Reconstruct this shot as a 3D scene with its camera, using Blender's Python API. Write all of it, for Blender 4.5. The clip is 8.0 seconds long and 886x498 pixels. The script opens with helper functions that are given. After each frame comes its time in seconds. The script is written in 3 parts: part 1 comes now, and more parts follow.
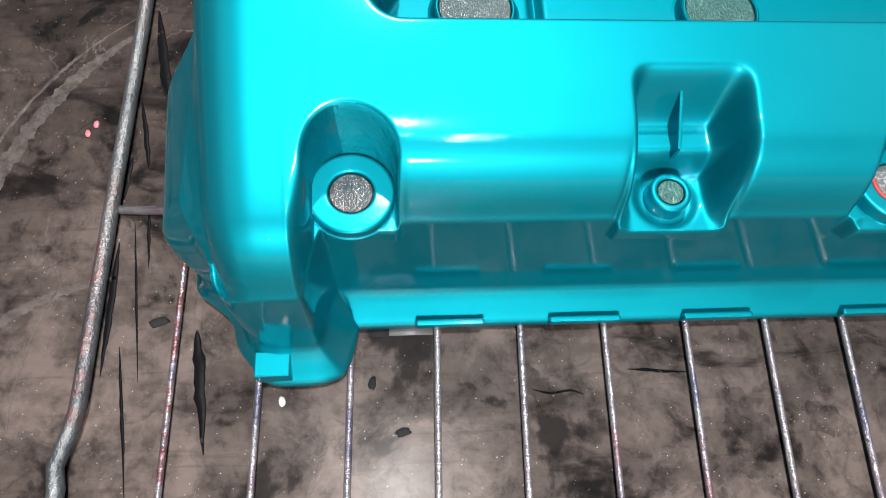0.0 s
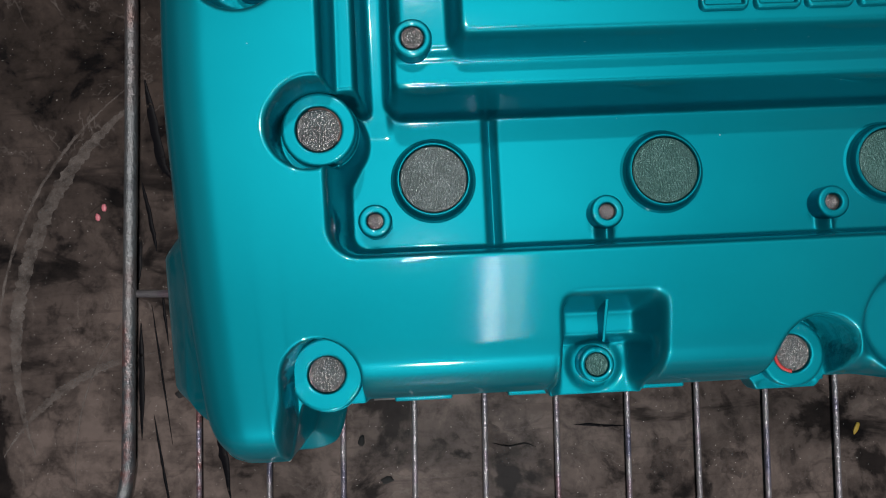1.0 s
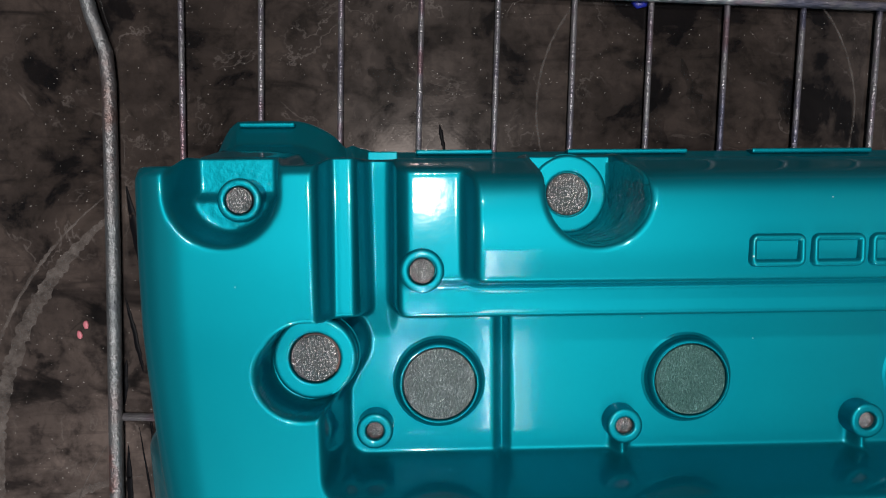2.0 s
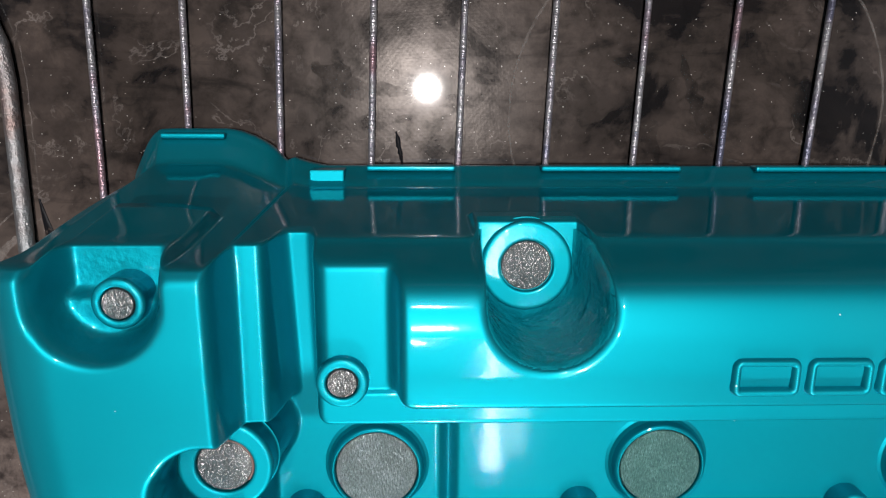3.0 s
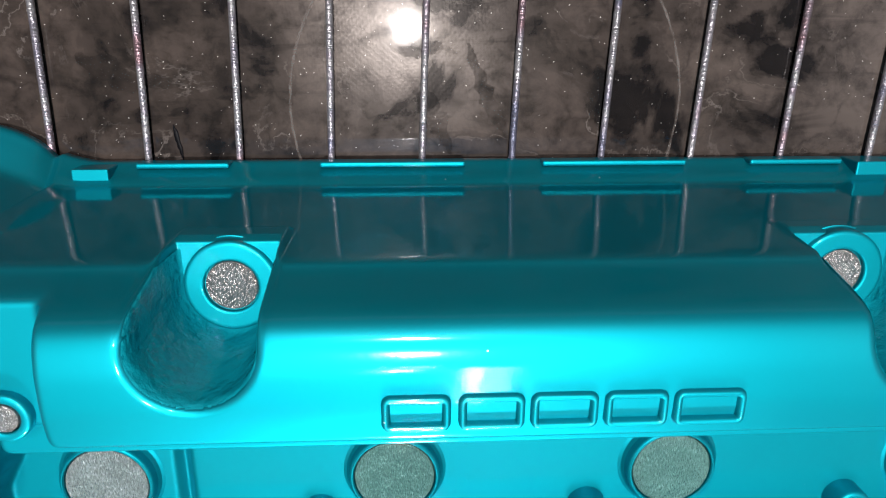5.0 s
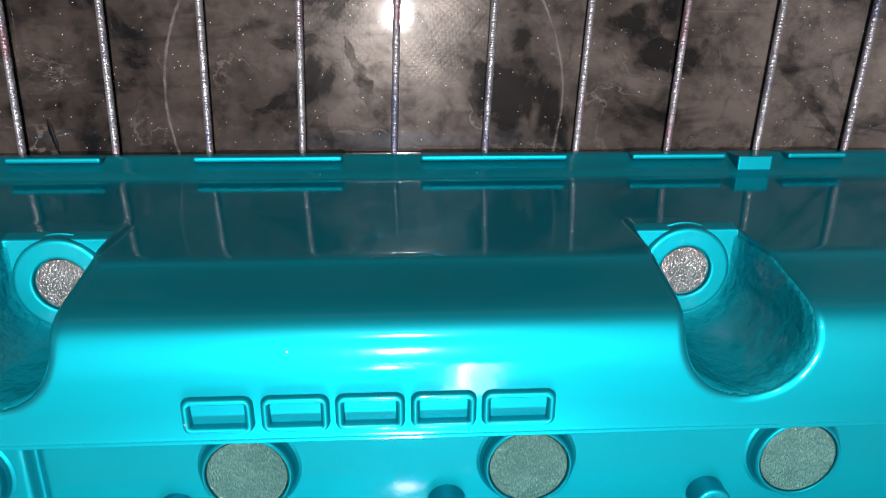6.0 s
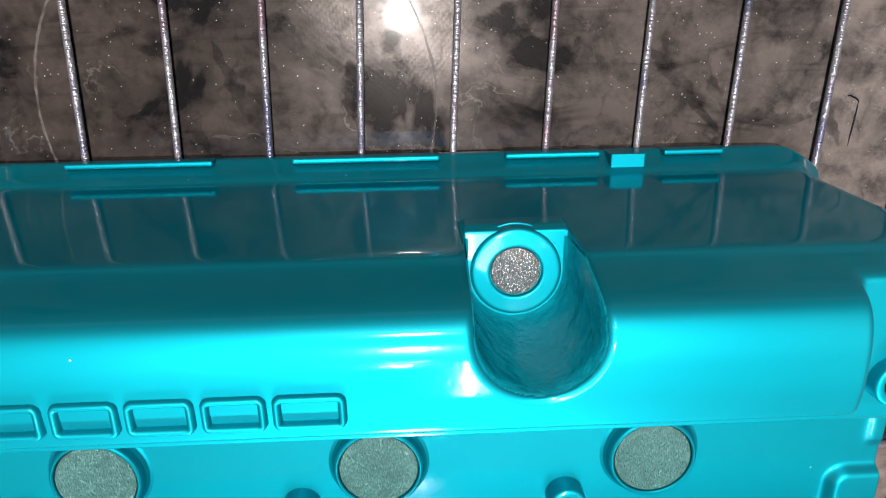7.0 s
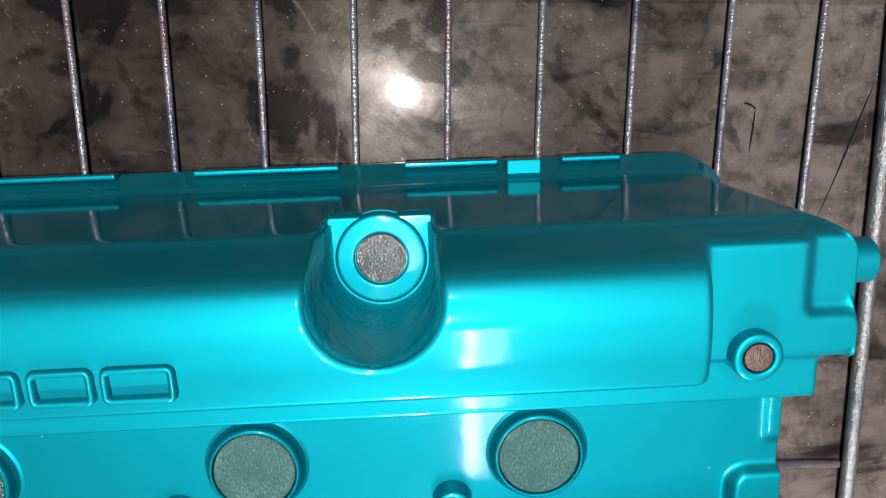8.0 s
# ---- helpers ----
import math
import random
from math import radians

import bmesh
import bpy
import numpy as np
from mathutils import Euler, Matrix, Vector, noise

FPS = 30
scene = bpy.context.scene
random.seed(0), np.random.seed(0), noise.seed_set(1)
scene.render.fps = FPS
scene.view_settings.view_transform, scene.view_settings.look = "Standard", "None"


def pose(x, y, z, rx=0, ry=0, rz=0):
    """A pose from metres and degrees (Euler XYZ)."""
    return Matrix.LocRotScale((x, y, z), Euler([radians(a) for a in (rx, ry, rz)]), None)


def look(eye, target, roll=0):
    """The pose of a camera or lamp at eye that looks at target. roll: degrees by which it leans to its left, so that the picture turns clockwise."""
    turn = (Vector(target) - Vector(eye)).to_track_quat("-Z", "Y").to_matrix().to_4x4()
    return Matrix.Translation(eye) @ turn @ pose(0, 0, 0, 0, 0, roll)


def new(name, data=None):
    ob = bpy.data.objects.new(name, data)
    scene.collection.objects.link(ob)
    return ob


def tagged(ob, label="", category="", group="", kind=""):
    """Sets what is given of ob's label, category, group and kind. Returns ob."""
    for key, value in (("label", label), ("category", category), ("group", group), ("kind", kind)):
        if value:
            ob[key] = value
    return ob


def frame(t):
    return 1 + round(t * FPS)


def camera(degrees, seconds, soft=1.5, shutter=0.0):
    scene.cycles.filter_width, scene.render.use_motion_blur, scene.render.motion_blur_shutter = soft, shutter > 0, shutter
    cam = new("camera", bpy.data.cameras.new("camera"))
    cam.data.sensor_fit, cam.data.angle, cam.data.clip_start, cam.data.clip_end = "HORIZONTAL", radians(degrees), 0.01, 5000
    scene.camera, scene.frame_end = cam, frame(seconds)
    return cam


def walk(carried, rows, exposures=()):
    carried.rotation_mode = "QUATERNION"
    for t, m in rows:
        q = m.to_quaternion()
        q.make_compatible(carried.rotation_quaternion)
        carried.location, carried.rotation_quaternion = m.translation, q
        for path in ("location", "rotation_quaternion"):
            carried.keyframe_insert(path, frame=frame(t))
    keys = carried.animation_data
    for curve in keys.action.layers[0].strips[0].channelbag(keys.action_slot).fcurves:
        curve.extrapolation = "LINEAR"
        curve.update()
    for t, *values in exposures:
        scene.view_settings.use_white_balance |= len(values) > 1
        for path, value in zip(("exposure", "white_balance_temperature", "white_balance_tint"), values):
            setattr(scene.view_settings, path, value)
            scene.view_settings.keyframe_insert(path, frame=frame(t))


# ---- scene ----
cam = camera(66.2, 8.0, soft=1.15)
PATH = [
    (0, (-0.031, -0.165, 0.282), (0.133, 0.561, -1.574), 10.8),
    (0.5, (-0.021, -0.109, 0.332), (0.086, 0.277, -1.628), 13.9),
    (1, (-0.006, -0.043, 0.349), (0.07, 0.089, -1.645), 27.3),
    (1.5, (-0.007, 0.016, 0.348), (0.063, 0.007, -1.651), 95.7),
    (2, (-0.006, 0.066, 0.327), (0.071, -0.079, -1.666), 151.5),
    (2.2, (-0.003, 0.078, 0.314), (0.062, -0.121, -1.675), 161.9),
    (3.3, (0.023, 0.122, 0.282), (0.083, -0.404, -1.646), 173.7),
    (3.5, (0.028, 0.122, 0.282), (0.107, -0.434, -1.638), 172.6),
    (4, (0.055, 0.127, 0.279), (0.113, -0.452, -1.634), 174.2),
    (4.5, (0.079, 0.136, 0.277), (0.153, -0.472, -1.626), 172.7),
    (4.7, (0.086, 0.138, 0.276), (0.173, -0.48, -1.624), 171.6),
    (5.8, (0.134, 0.136, 0.2755), (0.236, -0.486, -1.622), 170.7),
    (6, (0.143, 0.139, 0.275), (0.250, -0.508, -1.614), 170.3),
    (6.5, (0.17, 0.14, 0.276), (0.255, -0.516, -1.611), 171.5),
    (7, (0.196, 0.14, 0.277), (0.273, -0.512, -1.613), 171.9),
    (7.5, (0.218, 0.136, 0.273), (0.284, -0.5, -1.622), 172.8),
    (8, (0.237, 0.115, 0.286), (0.3, -0.333, -1.662), 169.7),
]
walk(cam, [(t, look(eye, target, roll)) for t, eye, target, roll in PATH],
     exposures=[(0, 0.25), (0.5, -0.24), (1, -1.05), (1.5, -0.98), (2.2, -0.68), (3.3, 0.08), (4.2, 0.14), (4.5, 0.36), (6, 0.54), (7.5, 0.64), (8, 0.2)])

# ---- light ----
world = bpy.data.worlds.new("world")
scene.world = world
world.use_nodes = True
wbg = world.node_tree.nodes["Background"]
wbg.inputs[0].default_value = (0.75, 0.85, 1.0, 1)
wbg.inputs[1].default_value = 0.02


def area_lamp(name, eye, target, watts, shape, size, size_y=None, color=(1, 1, 1), roll=0):
    data = bpy.data.lights.new(name, "AREA")
    data.shape, data.size, data.energy, data.color = shape, size, watts, color
    if size_y:
        data.size_y = size_y
    ob = new(name, data)
    ob.matrix_world = look(eye, target, roll)
    return ob


# fixed overhead lamp, added in place of a flash carried with the camera
area_lamp("flash_stand_in_lamp", (0.08, 0.15, 9.0), (0.08, 0.15, 0), 740, "DISK", 0.20, color=(1.0, 0.95, 0.92))
# three added fills from rear and front, no such lamps are known here
area_lamp("rear_fill_lamp", (0.10, 4.3, 8.6), (0.13, 0.05, 0.1), 600, "DISK", 0.30, color=(1.0, 0.97, 0.95))
area_lamp("front_fill_lamp", (-0.10, -2.1, 8.9), (0.0, -0.06, 0.1), 60, "DISK", 0.24, color=(1.0, 0.97, 0.95))
area_lamp("low_front_fill_lamp", (0.1, -4.85, 2.5), (0.05, -0.06, 0.1), 330, "DISK", 0.36, color=(1.0, 0.97, 0.95))
area_lamp("strip_lamp", (0.60, -2.03, 5.2), (0.60, -2.031, 0), 47, "RECTANGLE", 0.13, 2.16, color=(0.88, 0.95, 1.0))
area_lamp("dim_strip_lamp", (0.80, -1.95, 5.2), (0.80, -1.951, 0), 16, "RECTANGLE", 0.19, 1.95, color=(0.85, 0.95, 1.0))
area_lamp("cross_strip_lamp", (0.05, -1.47, 8.9), (0.05, -0.05, 0), 8, "RECTANGLE", 0.62, 0.10, color=(0.9, 0.95, 1.0))

# ---- materials ----
def material(name, color, rough=0.5, metal=0.0, coat=0.0, coat_rough=0.03):
    m = bpy.data.materials.new(name)
    m.use_nodes = True
    b = m.node_tree.nodes["Principled BSDF"]
    b.inputs["Base Color"].default_value = (*color, 1)
    b.inputs["Roughness"].default_value = rough
    b.inputs["Metallic"].default_value = metal
    b.inputs["Coat Weight"].default_value = coat
    b.inputs["Coat Roughness"].default_value = coat_rough
    return m, m.node_tree, b


def node(tree, kind, **inputs):
    n = tree.nodes.new(kind)
    for key, value in inputs.items():
        n.inputs[key.replace("_", " ")].default_value = value
    return n


def noise_tex(tree, scale, detail=4.0, rough=0.55, coords=None):
    n = node(tree, "ShaderNodeTexNoise", Scale=scale, Detail=detail, Roughness=rough)
    if coords is not None:
        tree.links.new(coords, n.inputs["Vector"])
    return n


def ramp(tree, fac, stops):
    r = tree.nodes.new("ShaderNodeValToRGB")
    while len(r.color_ramp.elements) < len(stops):
        r.color_ramp.elements.new(0.5)
    for e, (p, c) in zip(r.color_ramp.elements, stops):
        e.position, e.color = p, (*c, 1)
    tree.links.new(fac, r.inputs["Fac"])
    return r.outputs["Color"]


def mix_color(tree, fac, a, b):
    m = tree.nodes.new("ShaderNodeMix")
    m.data_type = "RGBA"
    for value, socket in ((fac, m.inputs[0]), (a, m.inputs[6]), (b, m.inputs[7])):
        if isinstance(value, (int, float)):
            socket.default_value = value
        elif isinstance(value, tuple):
            socket.default_value = (*value, 1)
        else:
            tree.links.new(value, socket)
    return m.outputs[2]


def bump(tree, b, height, strength, distance, to="Normal"):
    n = tree.nodes.new("ShaderNodeBump")
    n.inputs["Strength"].default_value, n.inputs["Distance"].default_value = strength, distance
    tree.links.new(height, n.inputs["Height"])
    tree.links.new(n.outputs["Normal"], b.inputs[to])
    return n


def obj_coords(tree):
    return tree.nodes.new("ShaderNodeTexCoord").outputs["Object"]


def stretched(tree, coords, sx, sy, turn):
    mp = tree.nodes.new("ShaderNodeMapping")
    mp.inputs["Scale"].default_value, mp.inputs["Rotation"].default_value = (sx, sy, 1), (0, 0, radians(turn))
    tree.links.new(coords, mp.inputs["Vector"])
    return mp.outputs["Vector"]


TEAL, tt, tb = material("teal_candy_paint", (0.0, 0.25, 0.32), 0.515, 0.85, 0.68, 0.07)
tb.inputs["Specular Tint"].default_value = (0.0, 0.22, 0.42, 1)
tb.inputs["Specular IOR Level"].default_value = 0.0
tb.inputs["Coat IOR"].default_value = 1.40
oc = obj_coords(tt)
flake = noise_tex(tt, 2600, 2, 0.6, oc)
cloud = noise_tex(tt, 14, 3, 0.5, oc)
tone = ramp(tt, cloud.outputs["Fac"], [(0.3, (0.002, 0.226, 0.286)), (0.7, (0.003, 0.260, 0.320))])
grit = tt.nodes.new("ShaderNodeTexVoronoi")
grit.inputs["Scale"].default_value = 120
tt.links.new(oc, grit.inputs["Vector"])
lint = mix_color(tt, ramp(tt, grit.outputs["Distance"], [(0.022, (1, 1, 1)), (0.04, (0, 0, 0))]), (0, 0, 0), ramp(tt, grit.outputs["Color"], [(0.72, (0, 0, 0)), (0.76, (1, 1, 1))]))
tt.links.new(mix_color(tt, lint, tone, (0.45, 0.55, 0.55)), tb.inputs["Base Color"])
# the far left pocket kept its rough cast skin
far = tt.nodes.new("ShaderNodeVectorMath")
far.operation = "DISTANCE"
tt.links.new(oc, far.inputs[0])
far.inputs[1].default_value = (-0.0600, 0.0650, 0.1170)
skin = noise_tex(tt, 420, 3, 0.5, oc)
rough_skin = mix_color(tt, ramp(tt, far.outputs["Value"], [(0.013, (1, 1, 1)), (0.019, (0, 0, 0))]), (0.5, 0.5, 0.5), skin.outputs["Fac"])
cast = bump(tt, tb, rough_skin, 0.3, 0.0009)
fine_flake = bump(tt, tb, flake.outputs["Fac"], 0.04, 0.0003)
tt.links.new(cast.outputs["Normal"], fine_flake.inputs["Normal"])
peel = noise_tex(tt, 260, 2, 0.5, oc)
peeled = bump(tt, tb, peel.outputs["Fac"], 0.035, 0.0006, "Coat Normal")
tt.links.new(cast.outputs["Normal"], peeled.inputs["Normal"])

# the same paint over the rough cast skin left in the bolt recesses
CAST_TEAL = TEAL.copy()
CAST_TEAL.name = "teal_paint_on_rough_casting"
ct = CAST_TEAL.node_tree
cb = ct.nodes["Principled BSDF"]
cb.inputs["Coat Roughness"].default_value = 0.07
cb.inputs["Metallic"].default_value = 0.28
cb.inputs["Roughness"].default_value = 0.58
cc = obj_coords(ct)
knobs, pits = noise_tex(ct, 420, 3, 0.55, cc), noise_tex(ct, 75, 2, 0.5, cc)
lumps = bump(ct, cb, knobs.outputs["Fac"], 0.55, 0.0011)
hollows = bump(ct, cb, pits.outputs["Fac"], 0.6, 0.0040)
ct.links.new(hollows.outputs["Normal"], lumps.inputs["Normal"])
ct.links.new(lumps.outputs["Normal"], cb.inputs["Normal"])
ct.links.new(lumps.outputs["Normal"], cb.inputs["Coat Normal"])


def tape(name, lo, hi, rough=0.45, metal=0.6, dent=0.35):
    """Masking foil with a fine crinkled, faintly brushed grain."""
    m, t, b = material(name, lo, rough, metal)
    c = obj_coords(t)
    n1 = noise_tex(t, 1500, 3, 0.65, stretched(t, c, 1.9, 0.5, 15))
    n2 = noise_tex(t, 1300, 3, 0.6, stretched(t, c, 1.5, 0.6, -20))
    n3 = noise_tex(t, 160, 3, 0.6, c)
    grain = ramp(t, n1.outputs["Fac"], [(0.34, lo), (0.56, hi), (0.72, tuple(min(1, 1.7 * v) for v in hi))])
    t.links.new(mix_color(t, ramp(t, n3.outputs["Fac"], [(0.35, (0, 0, 0)), (0.65, (0.5, 0.5, 0.5))]), grain, lo), b.inputs["Base Color"])
    bump(t, b, n2.outputs["Fac"], dent, 0.0010)
    return m


TAPE = tape("grey_masking_foil", (0.13, 0.135, 0.135), (0.24, 0.245, 0.245), 0.26, 0.8, 0.7)
RUST_TAPE = tape("rusty_screw_face", (0.055, 0.035, 0.030), (0.13, 0.085, 0.075))
PLUG_TAPE = tape("tinted_masking_foil", (0.11, 0.14, 0.14), (0.25, 0.29, 0.285), 0.26, 0.6, 0.8)
GREEN_TAPE = tape("overspray_masking_foil", (0.040, 0.110, 0.100), (0.095, 0.205, 0.185), 0.27, 0.5, 0.8)

ROD, rt, rb = material("galvanised_wire", (0.34, 0.33, 0.35), 0.34, 0.75)
rc = obj_coords(rt)
r1 = noise_tex(rt, 38, 3, 0.6, rc)
r2 = noise_tex(rt, 1100, 2, 0.5, stretched(rt, rc, 0.25, 1.3, 0))
paint = ramp(rt, r1.outputs["Fac"], [(0.34, (0.15, 0.15, 0.21)), (0.42, (0.26, 0.24, 0.28)), (0.5, (0.34, 0.33, 0.34)), (0.58, (0.29, 0.25, 0.29)), (0.68, (0.25, 0.16, 0.18))])


def band(tree, coords, limits):
    """1 inside the box given as (axis, low, high), 0 outside, over 6 mm."""
    parts = tree.nodes.new("ShaderNodeSeparateXYZ")
    tree.links.new(coords, parts.inputs[0])
    total = None
    for axis, low, high in limits:
        for a, b in ((low - 0.003, low + 0.003), (high + 0.003, high - 0.003)):
            m = tree.nodes.new("ShaderNodeMapRange")
            m.inputs["From Min"].default_value, m.inputs["From Max"].default_value = a, b
            tree.links.new(parts.outputs[axis], m.inputs["Value"])
            if total is None:
                total = m.outputs["Result"]
            else:
                k = tree.nodes.new("ShaderNodeMath")
                k.operation = "MULTIPLY"
                tree.links.new(total, k.inputs[0]), tree.links.new(m.outputs["Result"], k.inputs[1])
                total = k.outputs[0]
    return total


def stained(tree, b, base, coords, limits, color):
    patch = noise_tex(tree, 150, 4, 0.6, coords)
    spots = ramp(tree, patch.outputs["Fac"], [(0.40, (0, 0, 0)), (0.60, (0.9, 0.9, 0.9))])
    mask = mix_color(tree, band(tree, coords, limits), (0, 0, 0), spots)
    tree.links.new(mix_color(tree, mask, base, color), b.inputs["Base Color"])


stained(rt, rb, paint, rc, (("X", -0.128, -0.100), ("Y", -0.16, -0.045)), (0.20, 0.09, 0.09))
bump(rt, rb, r2.outputs["Fac"], 0.9, 0.0010)

FRAME, gt, gb = material("dull_steel_frame", (0.24, 0.25, 0.26), 0.40, 0.8)
gc = obj_coords(gt)
steel = (ramp(gt, noise_tex(gt, 30, 4, 0.6, gc).outputs["Fac"], [(0.36, (0.10, 0.11, 0.12)), (0.5, (0.20, 0.21, 0.215)), (0.64, (0.18, 0.165, 0.165)), (0.72, (0.18, 0.13, 0.12))]))
stained(gt, gb, steel, gc, (("X", -0.170, -0.1495), ("Y", -0.128, -0.050)), (0.24, 0.09, 0.075))
bump(gt, gb, noise_tex(gt, 650, 3, 0.65, gc).outputs["Fac"], 0.8, 0.0010)

FLOOR, ft, fb = material("dusty_black_sheet", (0.05, 0.045, 0.042), 0.24, 0.0, 0.6, 0.06)
fc = obj_coords(ft)


def multiply(tree, a, b, fac=1.0):
    m = tree.nodes.new("ShaderNodeMix")
    m.data_type, m.blend_type = "RGBA", "MULTIPLY"
    m.inputs[0].default_value = fac
    tree.links.new(a, m.inputs[6]), tree.links.new(b, m.inputs[7])
    return m.outputs[2]


sep = ft.nodes.new("ShaderNodeSeparateXYZ")
ft.links.new(fc, sep.inputs[0])


def along(axis, a, b, lo, hi):
    m = ft.nodes.new("ShaderNodeMapRange")
    for key, value in (("From Min", a), ("From Max", b), ("To Min", lo), ("To Max", hi)):
        m.inputs[key].default_value = value
    ft.links.new(sep.outputs[axis], m.inputs["Value"])
    return m.outputs["Result"]


def maths(kind, a, b):
    m = ft.nodes.new("ShaderNodeMath")
    m.operation = kind
    for value, socket in ((a, m.inputs[0]), (b, m.inputs[1])):
        if isinstance(value, (int, float)):
            socket.default_value = value
        else:
            ft.links.new(value, socket)
    return m.outputs[0]


def grey(v):
    return (v, v, v)


big = noise_tex(ft, 22, 9, 0.58, fc)
big.inputs["Distortion"].default_value = 0.4
mid = noise_tex(ft, 62, 9, 0.70, fc)
mid.inputs["Distortion"].default_value = 0.2
smear = noise_tex(ft, 20, 5, 0.6, stretched(ft, fc, 0.5, 1.7, 55))
smear.inputs["Distortion"].default_value = 0.5
fine = noise_tex(ft, 1100, 3, 0.6, fc)
# the sheet's own fine lattice of dimples
lattice = []
for direction in ("X", "Y"):
    wave = ft.nodes.new("ShaderNodeTexWave")
    wave.bands_direction = direction
    wave.inputs["Scale"].default_value = 165
    ft.links.new(stretched(ft, fc, 1, 1, 40), wave.inputs["Vector"])
    lattice.append(wave.outputs["Color"])
speck = ft.nodes.new("ShaderNodeTexVoronoi")
speck.inputs["Scale"].default_value = 430
ft.links.new(fc, speck.inputs["Vector"])
more = maths("ADD", big.outputs["Fac"], along("X", 0.25, 0.40, 0.0, 0.09))
dust = ramp(ft, more, [(0.40, grey(0.10)), (0.435, grey(0.42)), (0.445, grey(0.60)), (0.53, grey(0.74)), (0.545, grey(0.92)), (0.64, grey(1.0))])
mott = ramp(ft, mid.outputs["Fac"], [(0.36, grey(0.34)), (0.46, grey(0.70)), (0.58, grey(1.0))])
wipe = ramp(ft, smear.outputs["Fac"], [(0.35, grey(0.2)), (0.42, grey(0.8)), (0.6, grey(1.0))])
film = multiply(ft, multiply(ft, dust, mott), wipe)
tide = multiply(ft, ramp(ft, big.outputs["Fac"], [(0.502, grey(0)), (0.510, grey(0.8)), (0.518, grey(0))]), ramp(ft, smear.outputs["Fac"], [(0.48, grey(0)), (0.6, grey(1))]))
lines = noise_tex(ft, 260, 4, 0.6, stretched(ft, fc, 0.06, 1.0, 38))
lines_b = noise_tex(ft, 260, 4, 0.6, stretched(ft, fc, 0.07, 1.0, -62))
hatch = multiply(ft, ramp(ft, lines.outputs["Fac"], [(0.60, grey(1)), (0.68, grey(0.8))]), ramp(ft, lines_b.outputs["Fac"], [(0.62, grey(1)), (0.70, grey(0.78))]))
film = multiply(ft, film, hatch)
# creases: a net of thin dark lines, broken by the smears
bent = ft.nodes.new("ShaderNodeVectorMath")
bent.operation = "MULTIPLY_ADD"
bend = noise_tex(ft, 40, 4, 0.6, fc)
ft.links.new(bend.outputs["Color"], bent.inputs[0])
bent.inputs[1].default_value = (0.03, 0.03, 0.0)
ft.links.new(fc, bent.inputs[2])
net = ft.nodes.new("ShaderNodeTexVoronoi")
net.feature = "DISTANCE_TO_EDGE"
net.inputs["Scale"].default_value = 34
ft.links.new(bent.outputs["Vector"], net.inputs["Vector"])
crease = ramp(ft, net.outputs["Distance"], [(0.0, grey(0.55)), (0.02, grey(0.75)), (0.06, grey(1.0))])
broken = ramp(ft, noise_tex(ft, 55, 3, 0.6, fc).outputs["Fac"], [(0.47, grey(0)), (0.58, grey(1))])
film = multiply(ft, film, mix_color(ft, broken, grey(1.0), crease))
dots = ramp(ft, speck.outputs["Distance"], [(0.050, grey(1)), (0.085, grey(0))])
pick = ramp(ft, speck.outputs["Color"], [(0.42, grey(0)), (0.50, grey(1))])
# light falloff painted into the dust colour: darkest far left, paler near and right
falloff_tint = mix_color(ft, film, (0.003, 0.003, 0.0035), mix_color(ft, along("Y", -0.09, 0.07, 0.0, 1.0), (0.118, 0.092, 0.082), mix_color(ft, along("X", 0.16, 0.36, 0.0, 1.0), (0.046, 0.035, 0.030), (0.092, 0.075, 0.067))))
ft.links.new(mix_color(ft, multiply(ft, dots, pick), mix_color(ft, tide, falloff_tint, (0.10, 0.085, 0.078)), (0.5, 0.47, 0.45)), fb.inputs["Base Color"])
sheen = ft.nodes.new("ShaderNodeMapRange")
sheen.inputs["To Min"].default_value, sheen.inputs["To Max"].default_value = 0.02, 0.13
ft.links.new(film, sheen.inputs["Value"])
ft.links.new(sheen.outputs["Result"], fb.inputs["Specular IOR Level"])
# the near side is dull with dust, the far side wiped glossy
ft.links.new(along("Y", -0.06, 0.06, 0.20, 0.032), fb.inputs["Coat Roughness"])
ft.links.new(along("Y", -0.06, 0.06, 0.06, 0.5), fb.inputs["Coat Weight"])
ft.links.new(along("Y", -0.06, 0.06, 0.40, 0.22), fb.inputs["Roughness"])
fb.inputs["Specular Tint"].default_value = (1.0, 0.91, 0.86, 1)
grain = bump(ft, fb, fine.outputs["Fac"], 0.035, 0.0003)
dimples = bump(ft, fb, multiply(ft, lattice[0], lattice[1]), 0.05, 0.00010)
ft.links.new(grain.outputs["Normal"], dimples.inputs["Normal"])


def mark(name, color, rough, lo, hi, scale, most):
    """A thin worn film on the sheet, with gaps."""
    m, t, b = material(name, color, rough)
    b.inputs["Specular IOR Level"].default_value = 0.04
    n = noise_tex(t, scale, 5, 0.7, obj_coords(t))
    a = t.nodes.new("ShaderNodeMapRange")
    a.inputs["From Min"].default_value, a.inputs["From Max"].default_value = lo, hi
    t.links.new(n.outputs["Fac"], a.inputs["Value"])
    a.inputs["To Max"].default_value = most
    t.links.new(a.outputs["Result"], b.inputs["Alpha"])
    return m


BLACK_MARK = mark("black_paint_and_rod_shade", (0.004, 0.004, 0.005), 0.35, 0.30, 0.40, 160, 1.0)
DARK_SMEAR = mark("thin_dark_smear", (0.006, 0.006, 0.007), 0.5, 0.35, 0.80, 90, 0.6)
